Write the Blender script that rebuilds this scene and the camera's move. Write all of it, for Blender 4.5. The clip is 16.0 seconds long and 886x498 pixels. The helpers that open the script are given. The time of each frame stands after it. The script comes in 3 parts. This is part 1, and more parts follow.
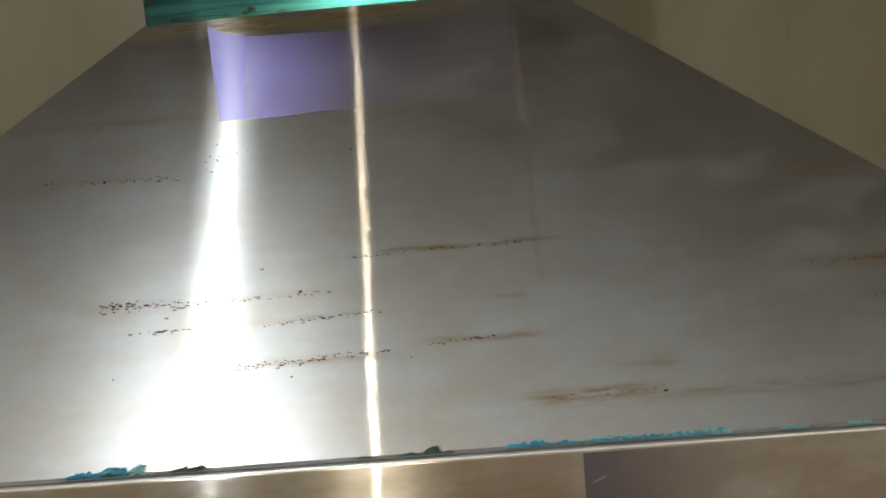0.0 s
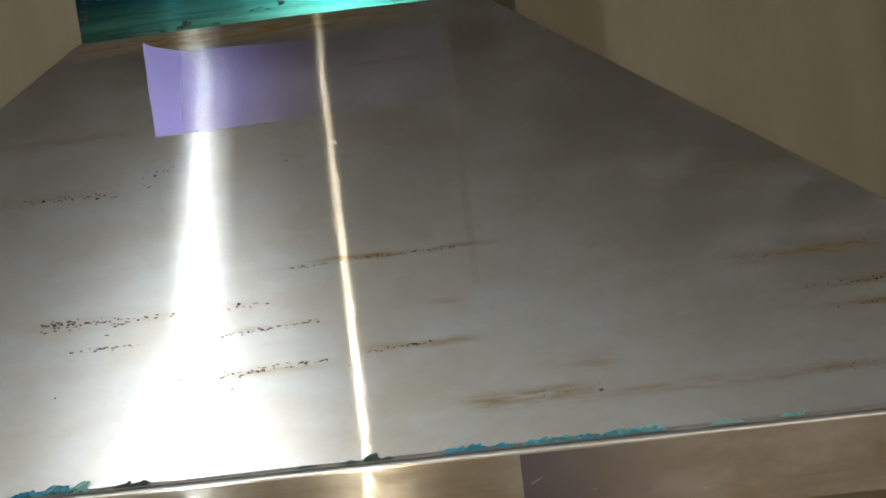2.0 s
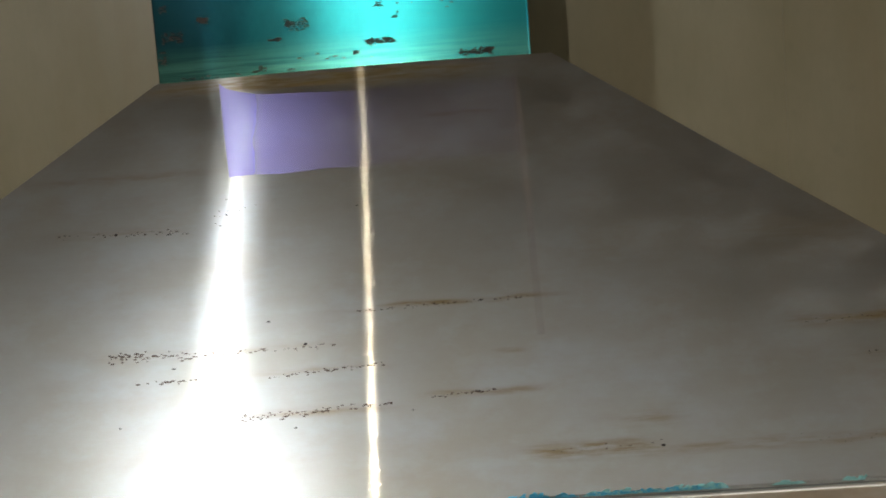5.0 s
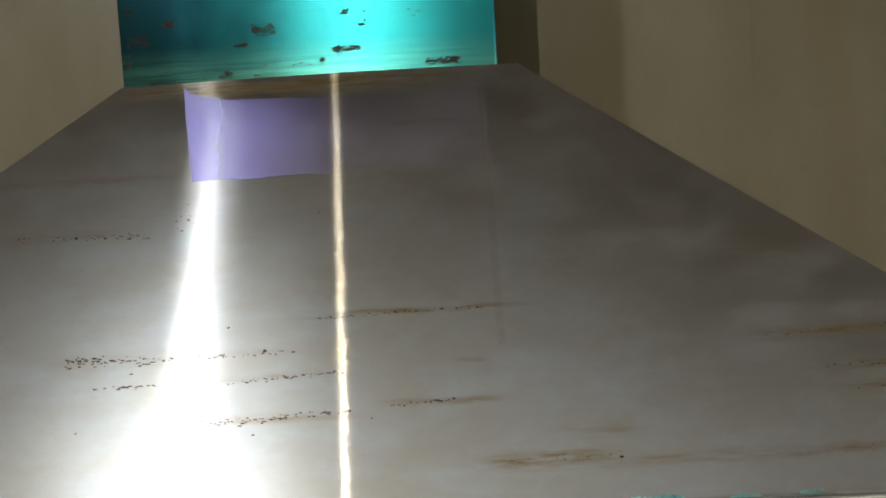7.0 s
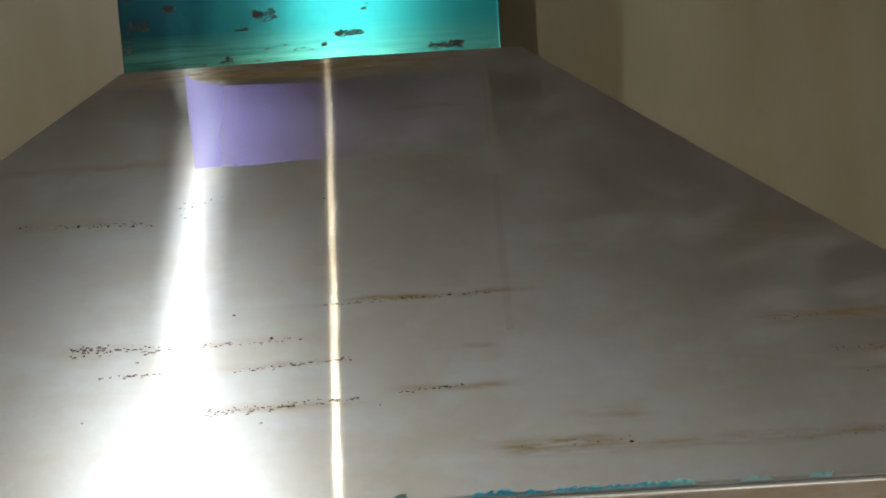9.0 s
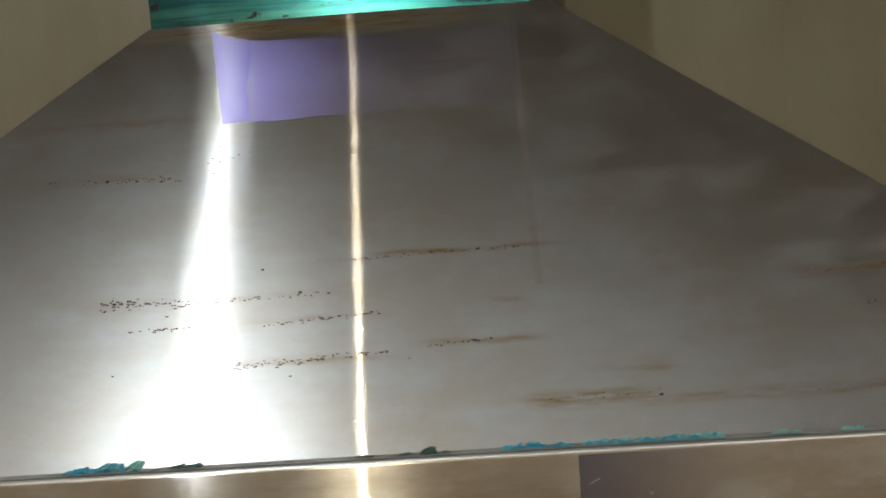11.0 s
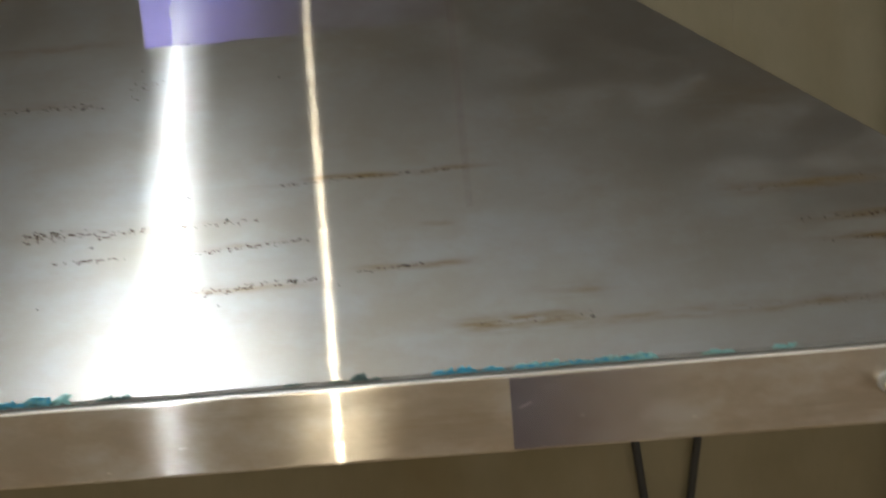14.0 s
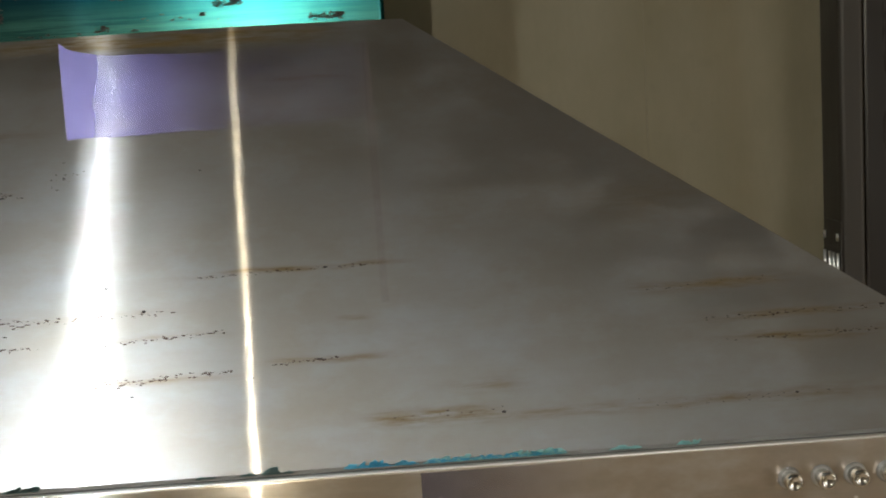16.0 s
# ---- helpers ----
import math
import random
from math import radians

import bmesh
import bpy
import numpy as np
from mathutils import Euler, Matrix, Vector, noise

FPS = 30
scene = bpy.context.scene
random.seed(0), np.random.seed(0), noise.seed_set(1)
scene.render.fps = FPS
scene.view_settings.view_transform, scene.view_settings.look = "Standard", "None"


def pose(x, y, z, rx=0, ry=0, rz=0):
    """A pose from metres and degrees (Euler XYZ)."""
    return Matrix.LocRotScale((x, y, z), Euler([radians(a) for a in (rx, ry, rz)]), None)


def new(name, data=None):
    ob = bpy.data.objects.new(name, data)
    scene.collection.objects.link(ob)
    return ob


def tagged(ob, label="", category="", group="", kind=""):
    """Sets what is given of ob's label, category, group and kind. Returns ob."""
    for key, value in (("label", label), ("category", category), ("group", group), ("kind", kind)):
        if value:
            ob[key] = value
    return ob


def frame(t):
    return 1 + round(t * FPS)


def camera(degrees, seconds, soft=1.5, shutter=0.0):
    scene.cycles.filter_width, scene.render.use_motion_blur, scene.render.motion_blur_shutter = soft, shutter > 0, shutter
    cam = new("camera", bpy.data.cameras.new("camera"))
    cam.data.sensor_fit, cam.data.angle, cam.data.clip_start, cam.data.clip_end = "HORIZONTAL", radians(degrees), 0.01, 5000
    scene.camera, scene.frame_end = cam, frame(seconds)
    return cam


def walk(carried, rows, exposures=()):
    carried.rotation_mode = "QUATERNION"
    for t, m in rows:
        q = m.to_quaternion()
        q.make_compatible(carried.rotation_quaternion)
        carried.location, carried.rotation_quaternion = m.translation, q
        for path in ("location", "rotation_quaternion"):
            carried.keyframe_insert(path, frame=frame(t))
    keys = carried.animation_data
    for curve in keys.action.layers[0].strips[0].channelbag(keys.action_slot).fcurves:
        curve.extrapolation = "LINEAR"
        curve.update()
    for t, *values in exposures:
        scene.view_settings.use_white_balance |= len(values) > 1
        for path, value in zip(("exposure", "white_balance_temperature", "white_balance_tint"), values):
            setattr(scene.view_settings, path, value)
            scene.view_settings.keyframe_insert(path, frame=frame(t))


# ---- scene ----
cam = camera(40.94, 16.0, soft=1.9, shutter=0.4)
PATH = [
    (0, pose(0.0796, -0.5645, 1.7857, 81.418, 4.945, 2.109)),
    (0.5, pose(0.0936, -0.5622, 1.7873, 81.389, 4.985, 2.254)),
    (1, pose(0.1077, -0.5598, 1.7888, 81.601, 6.494, 2.161)),
    (1.5, pose(0.0979, -0.5677, 1.7902, 80.565, 6.610, 1.288)),
    (2, pose(0.1120, -0.5673, 1.7906, 81.003, 6.875, 1.587)),
    (2.5, pose(0.1104, -0.5704, 1.7923, 81.443, 6.622, 1.509)),
    (3, pose(0.1056, -0.5702, 1.7934, 81.227, 6.545, 1.694)),
    (3.5, pose(0.1011, -0.5785, 1.7890, 82.834, 6.241, 1.481)),
    (4, pose(0.0903, -0.5784, 1.7887, 84.059, 5.845, 2.171)),
    (6.5, pose(0.0779, -0.5789, 1.7866, 83.899, 2.816, 1.366)),
    (7, pose(0.0891, -0.5770, 1.7845, 84.658, 3.393, 1.390)),
    (7.5, pose(0.0818, -0.5789, 1.7881, 84.062, 3.667, 1.753)),
    (8, pose(0.0871, -0.5804, 1.7944, 83.813, 3.516, 1.510)),
    (8.5, pose(0.0851, -0.5842, 1.7968, 84.539, 3.757, 1.277)),
    (9, pose(0.0777, -0.5735, 1.7861, 83.798, 3.760, 0.650)),
    (9.5, pose(0.0723, -0.5738, 1.7848, 83.376, 3.813, 0.924)),
    (12, pose(0.0745, -0.5727, 1.7716, 82.331, 3.983, 1.846)),
    (12.5, pose(0.0728, -0.5750, 1.7791, 82.346, 3.958, 1.657)),
    (13, pose(0.0796, -0.5743, 1.7708, 83.423, 4.246, 1.241)),
    (13.5, pose(0.0780, -0.5755, 1.7747, 83.550, 4.196, 1.658)),
    (14, pose(0.0987, -0.5622, 1.7724, 78.836, 4.859, 0.519)),
    (14.2, pose(0.1033, -0.5589, 1.7761, 77.563, 5.191, -0.788)),
    (14.5, pose(0.1058, -0.5627, 1.7831, 78.628, 4.679, -1.560)),
    (15, pose(0.1189, -0.5703, 1.7820, 81.039, 3.715, -2.647)),
    (15.2, pose(0.1147, -0.5712, 1.7801, 81.714, 3.556, -3.406)),
    (15.5, pose(0.1158, -0.5733, 1.7802, 82.303, 3.404, -3.227)),
    (16, pose(0.1056, -0.5730, 1.7798, 82.638, 3.455, -2.775)),
]
walk(cam, PATH, exposures=[(0, 0.0, 6500, 10), (16, 0.0, 6500, 10)])

# ---- sizes ----
Z0 = 1.60                       # height of the hood's front crease
RUN, RISE = 0.1346, 0.2248      # slope of the hood's front
SLANT = math.hypot(RUN, RISE)
TOP = 0.1185                    # half width of the slope at the top
HALF = 0.45
SHIFT = 0.0024                  # the lower edge lies a little to one side of the flue
WALL = 0.40                     # face of the wall behind the hood
BAND_TOP, BAND_LOW, BAND_Y = -0.0023, -0.041, -0.008
CEIL, FLOOR_Z = 3.05, 0.0
FLUE_TURN = 0.0116              # the flue stands a little askew

# ---- world: a closed room, hardly any light but the lamps ----
world = bpy.data.worlds.new("world")
scene.world = world
world.use_nodes = True
world.node_tree.nodes["Background"].inputs["Color"].default_value = (0.55, 0.6, 0.7, 1)
world.node_tree.nodes["Background"].inputs["Strength"].default_value = 0.02

COOL_LAMP, SHADE_GLOW, WARM_LAMP, FILL_POWER = 1800.0, 430.0, 66000.0, 13.5
SOUTH = -2.50                   # face of the wall behind the camera


# ---- material helpers ----
class Mat:
    def __init__(self, name):
        self.m = bpy.data.materials.new(name)
        self.m.use_nodes = True
        self.t = self.m.node_tree
        self.t.nodes.clear()
        self.out = self.t.nodes.new("ShaderNodeOutputMaterial")
        self.co = self.t.nodes.new("ShaderNodeTexCoord").outputs["Object"]

    def put(self, sock, v):
        if isinstance(v, bpy.types.NodeSocket):
            self.t.links.new(v, sock)
        elif isinstance(v, (tuple, list)) and len(v) == 3 and sock.type == "RGBA":
            sock.default_value = (*v, 1)
        else:
            sock.default_value = v

    def node(self, kind, outlet=0, props=(), **ins):
        n = self.t.nodes.new(kind)
        for k, v in dict(props).items():
            if k == "operation":
                n.operation = v
            elif k == "blend_type":
                n.blend_type = v
            elif k == "distribution":
                n.distribution = v
        for k, v in ins.items():
            self.put(n.inputs[int(k[1:])] if k[0] == "i" and k[1:].isdigit() else n.inputs[k.replace("_", " ")], v)
        return n.outputs[outlet]

    def math(self, op, a, b=0.0, c=0.0):
        return self.node("ShaderNodeMath", props={"operation": op}, i0=a, i1=b, i2=c)

    def scaled(self, s, offset=(0, 0, 0)):
        return self.node("ShaderNodeMapping", Vector=self.co, Scale=s, Location=offset)

    def noise(self, scale, s=(1, 1, 1), detail=4.0, rough=0.55, offset=(0, 0, 0)):
        return self.node("ShaderNodeTexNoise", Vector=self.scaled(s, offset), Scale=scale, Detail=detail, Roughness=rough)

    def ramp(self, fac, lo, hi, a=0.0, b=1.0):
        n = self.t.nodes.new("ShaderNodeMapRange")
        self.put(n.inputs[0], fac)
        for i, v in enumerate((lo, hi, a, b)):
            n.inputs[i + 1].default_value = v
        return n.outputs[0]

    def mix(self, fac, a, b, how="MIX"):
        n = self.t.nodes.new("ShaderNodeMixRGB")
        n.blend_type = how
        for i, v in enumerate((fac, a, b)):
            self.put(n.inputs[i], v)
        return n.outputs[0]

    def bump(self, h, strength, dist):
        return self.node("ShaderNodeBump", Strength=strength, Distance=dist, Height=h)

    def blend(self, fac, a, b):
        return self.node("ShaderNodeMixShader", i0=fac, i1=a, i2=b)

    def done(self, sh):
        self.t.links.new(sh, self.out.inputs["Surface"])
        return self.m


def plain(name, colour, rough=0.5, metal=0.0, vary=0.12, scale=30.0, grain=0.0, stretch=(1, 1, 1), coat=0.0):
    """Paint, plastic, wood: a colour with two scales of variation and a fine relief."""
    k = Mat(name)
    big, fine = k.noise(scale * 0.12, stretch), k.noise(scale * 4, stretch, 5)
    dark = tuple(c * (1 - vary) for c in colour)
    light = tuple(min(1, c * (1 + vary)) for c in colour)
    col = k.mix(big, dark, light)
    col = k.mix(k.ramp(fine, 0.3, 0.75, 0, vary), col, tuple(c * 0.7 for c in colour))
    n = k.t.nodes.new("ShaderNodeBsdfPrincipled")
    k.put(n.inputs["Base Color"], col)
    k.put(n.inputs["Roughness"], k.ramp(fine, 0.2, 0.8, rough * 0.85, min(1, rough * 1.15)))
    n.inputs["Metallic"].default_value = metal
    n.inputs["Coat Weight"].default_value = coat
    if grain:
        k.put(n.inputs["Normal"], k.bump(fine, grain, 0.001))
    return k.done(n.outputs[0])


def scratched(k, amount):
    """The normal, thrown slightly off by short scratches along x."""
    a = k.noise(1.0, (260, 800, 800), 2, 0.6, (7, 3, 2))
    b = k.noise(1.0, (150, 850, 850), 2, 0.6, (1, 9, 4))
    off = k.node("ShaderNodeCombineXYZ", X=k.math("MULTIPLY", k.math("SUBTRACT", a, 0.5), 0.015 * amount), Y=0.0,
                 Z=k.math("MULTIPLY", k.math("SUBTRACT", b, 0.5), 0.12 * amount))
    straight = k.t.nodes.new("ShaderNodeNewGeometry").outputs["Normal"]
    tilted = k.node("ShaderNodeVectorMath", props={"operation": "ADD"}, i0=straight, i1=off)
    return k.node("ShaderNodeVectorMath", props={"operation": "NORMALIZE"}, i0=tilted)


def lobe(k, col, nor, tan, x, z, kind="BECKMANN"):
    """One gloss lobe, x wide along the grain and z across it."""
    a = 1 - (x / z) ** 0.5 if x < z else (z / x) ** 0.5 - 1
    return k.node("ShaderNodeBsdfAnisotropic", props={"distribution": kind}, Color=col, Roughness=(x * z) ** 0.25, Anisotropy=a, Normal=nor, Tangent=tan)


def lobes(k, col, nor, tan, long_blur, share, mid=(0.058, 0.13), haze=(0.32, 0.15)):
    """Three lobes of brushed metal: a sharp one and a soft one drawn out across the grain, and a broad haze. share: of the soft one, of the haze."""
    return k.blend(share[1], k.blend(share[0], lobe(k, col, nor, tan, 0.0007, long_blur, "GGX"), lobe(k, col, nor, tan, *mid)), lobe(k, col, nor, tan, *haze))


def brushed(name, tint=(0.52, 0.5, 0.47), rough=0.38, share=(0.45, 0.3), dirt=0.05, stains=(), bump=1.0, mid=(0.058, 0.13), haze=(0.32, 0.15), smear=None, scuffs=()):
    """Brushed sheet steel, the grain along x: reflections are drawn out across it."""
    k = Mat(name)
    hair2 = k.noise(1.0, (9, 420, 420), 4, 0.6, (3, 1, 7))
    cloud = k.noise(13.0, (1, 1.6, 1.6), 6, 0.65, (5, 2, 1))
    blot = k.noise(34.0, (0.7, 1.3, 1.3), 4, 0.65, (1, 8, 3))
    col = k.mix(k.ramp(hair2, 0.3, 0.7), tuple(c * 0.96 for c in tint), tint)
    brown = tuple(c * f for c, f in zip(tint, (0.86, 0.79, 0.70)))
    col = k.mix(k.ramp(cloud, 0.35, 0.65, 0.25, 0.9), col, brown)
    col = k.mix(k.ramp(blot, 0.48, 0.68, 0, 0.42), col, tuple(min(1, c * f) for c, f in zip(tint, (1.0, 1.06, 1.16))))
    dust = k.ramp(blot, 0.4, 0.7, dirt * 0.4, dirt * 1.8)
    rust = None
    if stains:
        sep = k.t.nodes.new("ShaderNodeSeparateXYZ")
        k.put(sep.inputs[0], k.co)
        x, z = sep.outputs[0], sep.outputs[2]
        drag = k.noise(1.0, (28, 260, 260), 5, 0.7, (2, 2, 9))
        edge = k.math("MULTIPLY", k.math("SUBTRACT", k.noise(60.0, (0.35, 1, 1), 4), 0.5), 0.006)
        zz = k.math("ADD", z, edge)
        for cx, cz, hx, hz, amount in stains:
            a = k.math("POWER", k.math("ABSOLUTE", k.math("MULTIPLY", k.math("SUBTRACT", x, cx), 1 / hx)), 4.0)
            b = k.math("POWER", k.math("ABSOLUTE", k.math("MULTIPLY", k.math("SUBTRACT", zz, cz), 1 / hz)), 2.0)
            g = k.math("MULTIPLY", k.math("EXPONENT", k.math("MULTIPLY", k.math("ADD", a, b), -1.0)), amount)
            rust = g if rust is None else k.math("MAXIMUM", rust, g)
        rust = k.math("MULTIPLY", rust, k.ramp(drag, 0.36, 0.66, 0.05, 1.0))
        col = k.mix(rust, col, (0.30, 0.20, 0.075))
        for cx, cz, hx, hz, amount in scuffs:           # pale mottled scuffing
            a = k.math("POWER", k.math("MULTIPLY", k.math("SUBTRACT", x, cx), 1 / hx), 2.0)
            b = k.math("POWER", k.math("MULTIPLY", k.math("SUBTRACT", z, cz), 1 / hz), 2.0)
            g = k.math("EXPONENT", k.math("MULTIPLY", k.math("ADD", a, b), -1.0))
            dust = k.math("ADD", dust, k.math("MULTIPLY", k.math("MULTIPLY", g, amount), k.ramp(blot, 0.42, 0.68)))
    if smear:
        wiped = k.noise(1.0, (22, 190, 190), 4, 0.7, (4, 6, 2))
        share = (k.ramp(wiped, 0.36, 0.62, *smear), share[1])
    nor = scratched(k, bump)
    tan = k.node("ShaderNodeCombineXYZ", X=1.0, Y=0.0, Z=0.0)
    metal = lobes(k, col, nor, tan, rough, share, mid, haze)
    grey = k.mix(0.5, col, (0.3, 0.27, 0.23))
    matt = k.node("ShaderNodeBsdfDiffuse", Color=grey if rust is None else k.mix(k.ramp(rust, 0.0, 0.55), grey, (0.20, 0.135, 0.05)))
    if rust is not None:
        dust = k.math("MAXIMUM", dust, k.math("MULTIPLY", rust, 0.75))
    return k.done(k.blend(dust, metal, matt))


def film_teal(name):
    """Blue-green protective film still stuck on bright steel, scuffed along the grain and painted darker towards the
    left.
    """
    k = Mat(name)
    cloud = k.noise(16.0, (1, 1, 0.6), 5, 0.6)
    scuff = k.noise(1.0, (14, 14, 420), 5, 0.65)
    col = k.mix(cloud, (0.008, 0.118, 0.16), (0.015, 0.20, 0.235))
    sep = k.t.nodes.new("ShaderNodeSeparateXYZ")
    k.put(sep.inputs[0], k.co)
    # left side painted dim, where the film mirrors less lamp light
    dim = k.ramp(k.math("ADD", sep.outputs[0], k.math("MULTIPLY", k.math("SUBTRACT", cloud, 0.5), 0.09)), -0.075, 0.035, 0.97, 0.0)
    col = k.mix(dim, col, (0.006, 0.027, 0.036))
    low = k.math("ADD", sep.outputs[2], k.math("MULTIPLY", k.math("SUBTRACT", scuff, 0.5), 0.03))
    pale = k.math("MULTIPLY", k.ramp(low, 0.228, 0.248, 0.5, 0.0), k.ramp(scuff, 0.42, 0.66, 0.15, 1.0))
    col = k.mix(pale, col, (0.16, 0.45, 0.34))
    nor = scratched(k, 0.3)
    tan = k.node("ShaderNodeCombineXYZ", X=1.0, Y=0.0, Z=0.0)
    matt = k.node("ShaderNodeBsdfDiffuse", Color=col)
    return k.done(k.blend(0.07, lobes(k, col, nor, tan, 0.2, (0.97, 0.3), (0.034, 0.085), (0.13, 0.1)), matt))


def film_sheet(name, tint, strength, fade=None, cloudy=0.5, sheen=0.42):
    """Thin see-through film left on the steel; the tint thins along x from a paler edge."""
    k = Mat(name)
    cloud = k.noise(45.0, (1, 1, 1), 4, 0.6)
    amount = k.ramp(cloud, 0.3, 0.7, strength * 0.8, strength)
    if fade:
        sep = k.t.nodes.new("ShaderNodeSeparateXYZ")
        k.put(sep.inputs[0], k.co)
        along_x = k.math("ADD", sep.outputs[0], k.math("MULTIPLY", k.math("SUBTRACT", cloud, 0.5), 0.02))
        left = k.ramp(along_x, fade[0], fade[1], 1.0, 0.0)
        amount = k.math("MULTIPLY", amount, k.math("ADD", k.math("POWER", left, 1.9), fade[2]))
        # first edge paled in the colour for the lamp's sheen on the film
        tint = k.mix(k.ramp(along_x, fade[0], fade[0] + 0.10, 0.0, 1.0), tuple(min(1, c * 0.6 + sheen) for c in tint), tint)
    clear = k.node("ShaderNodeBsdfTransparent", Color=(1, 1, 1))
    tan = k.node("ShaderNodeCombineXYZ", X=1.0, Y=0.0, Z=0.0)
    nor = scratched(k, 1.0)
    gloss = k.blend(0.3, lobe(k, tint, nor, tan, 0.085, 0.36), lobe(k, tint, nor, tan, 0.3, 0.36))
    matt = k.node("ShaderNodeBsdfDiffuse", Color=tint)
    return k.done(k.blend(amount, clear, k.blend(cloudy, gloss, matt)))


def lamp_glow(name, colour, strength):
    k = Mat(name)
    return k.done(k.node("ShaderNodeEmission", Color=colour, Strength=strength))


CENTRE = 0.0154


def bow(x, v):
    """How far the thin sheet bulges out at x, v up the slope: most in the middle of its upper part."""
    f = max(0.0, min(1.0, (SLANT - v) / 0.035))
    return 0.0458 * max(0.0, v) ** 1.5 * (0.6 + 0.4 * f * f * (3 - 2 * f)) * math.exp(-((x - CENTRE) / 0.141) ** 2)


def taken(u, v):
    """From distances taken along the sheet, which bows a little, to its plane."""
    f = v / 0.25
    return u * (1.005 + 0.015 * f) + 0.0018 * (1 - f), v * (1.012 + 0.018 * f)


def globe_glow(name, colour, strength, bulb):
    """Frosted glass lit by a bulb close to it: brightest next to the bulb."""
    k = Mat(name)
    d = k.node("ShaderNodeVectorMath", 1, props={"operation": "DISTANCE"}, i0=k.co, i1=bulb)
    near = k.math("DIVIDE", 0.0014, k.math("ADD", k.math("MULTIPLY", d, d), 0.0014))
    return k.done(k.node("ShaderNodeEmission", Color=colour, Strength=k.math("MULTIPLY", near, strength)))


def greasy_panel(name):
    """Glossy olive-beige wall board with runs and smudges of old grease."""
    k = Mat(name)
    runs = k.noise(1.0, (16, 16, 1.6), 5, 0.6, (3, 0, 1))
    smudge = k.noise(9.0, (1, 1, 0.55), 5, 0.62, (0, 4, 2))
    fine = k.noise(1.0, (260, 260, 60), 4, 0.6)
    spots = k.noise(42.0, (1, 1, 0.8), 2, 0.5, (8, 1, 5))
    col = k.mix(k.ramp(smudge, 0.35, 0.65), (0.165, 0.138, 0.08), (0.21, 0.178, 0.112))
    col = k.mix(k.ramp(runs, 0.5, 0.7, 0, 0.4), col, (0.17, 0.125, 0.06))
    col = k.mix(k.ramp(spots, 0.68, 0.8, 0, 0.2), col, (0.10, 0.075, 0.045))
    col = k.mix(k.ramp(fine, 0.3, 0.75, 0, 0.12), col, (0.13, 0.11, 0.07))
    n = k.t.nodes.new("ShaderNodeBsdfPrincipled")
    k.put(n.inputs["Base Color"], col)
    k.put(n.inputs["Roughness"], k.ramp(smudge, 0.3, 0.7, 0.3, 0.5))
    n.inputs["Coat Weight"].default_value = 0.15
    k.put(n.inputs["Normal"], k.bump(smudge, 0.08, 0.002))
    return k.done(n.outputs[0])


# rust and grease stains on the front slope: centre x, centre z, half length, half height, amount
SL = RISE / SLANT
STAINS = [(taken(x, v)[0], taken(x, v)[1] * SL, hx, hv * SL, a) for x, v, hx, hv, a in (
    (-0.108, 0.0870, 0.036, 0.0040, 0.35), (-0.05, 0.0866, 0.045, 0.0018, 0.25), (-0.02, 0.0733, 0.036, 0.0018, 0.4),
    (-0.024, 0.0516, 0.046, 0.0026, 0.4), (0.05, 0.1064, 0.054, 0.0014, 0.75), (0.064, 0.0560, 0.032, 0.0018, 0.75),
    (0.12, 0.0225, 0.036, 0.0036, 0.9), (0.22, 0.0208, 0.13, 0.0034, 0.5), (0.142, 0.0370, 0.024, 0.0040, 0.4),
    (0.268, 0.0830, 0.042, 0.0032, 0.7), (0.314, 0.0640, 0.054, 0.0024, 0.75), (0.314, 0.0520, 0.045, 0.0026, 0.75),
    (-0.132, 0.1600, 0.045, 0.0030, 0.4), (0.081, 0.0783, 0.009, 0.0012, 0.6), (-0.135, 0.1950, 0.055, 0.0030, 0.35),
    (0.06, 0.2200, 0.02, 0.0020, 0.4), (0.31, 0.0205, 0.03, 0.0045, 0.45), (0.25, 0.1350, 0.05, 0.0100, 0.2),
    (-0.02, 0.2500, 0.095, 0.0062, 1.0))]

SLOPE = brushed("slope_steel", (0.55, 0.54, 0.515), 0.155, (0.56, 0.39), 0.07, STAINS, scuffs=((0.30, 0.075, 0.09, 0.045, 0.16), (0.17, 0.115, 0.10, 0.05, 0.05), (0.33, 0.03, 0.10, 0.03, 0.10)))
STEEL = brushed("side_steel", (0.50, 0.47, 0.44))
BAND = brushed("band_steel", (0.86, 0.80, 0.73), 0.22, (0.45, 0.3), 0.13,
               [(0.075, -0.022, 0.03, 0.012, 0.35), (0.0, -0.012, 0.05, 0.004, 0.25), (0.28, -0.03, 0.04, 0.008, 0.25)], bump=0.8, mid=(0.02, 0.24), haze=(0.3, 0.22), smear=(0.3, 0.98))
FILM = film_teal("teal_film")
PURPLE = film_sheet("violet_film", (0.37, 0.29, 0.90), 0.7, (-0.085, 0.03, 0.04), 0.25, 0.2)
SCRAP = plain("film_scrap", (0.10, 0.52, 0.72), 0.35, 0, 0.3, 200)
SCRAP_PALE = plain("film_scrap_pale", (0.35, 0.68, 0.66), 0.35, 0, 0.25, 200)
SCRAP_DARK = plain("film_scrap_grimy", (0.10, 0.17, 0.16), 0.5, 0, 0.4, 200)
RUST = plain("rust", (0.05, 0.024, 0.011), 0.85, 0, 0.5, 300, 0.4)
GRIME = plain("grime", (0.02, 0.012, 0.008), 0.8, 0, 0.5, 300, 0.4)
CHROME = plain("chrome", (0.78, 0.77, 0.74), 0.12, 1.0, 0.05, 80)
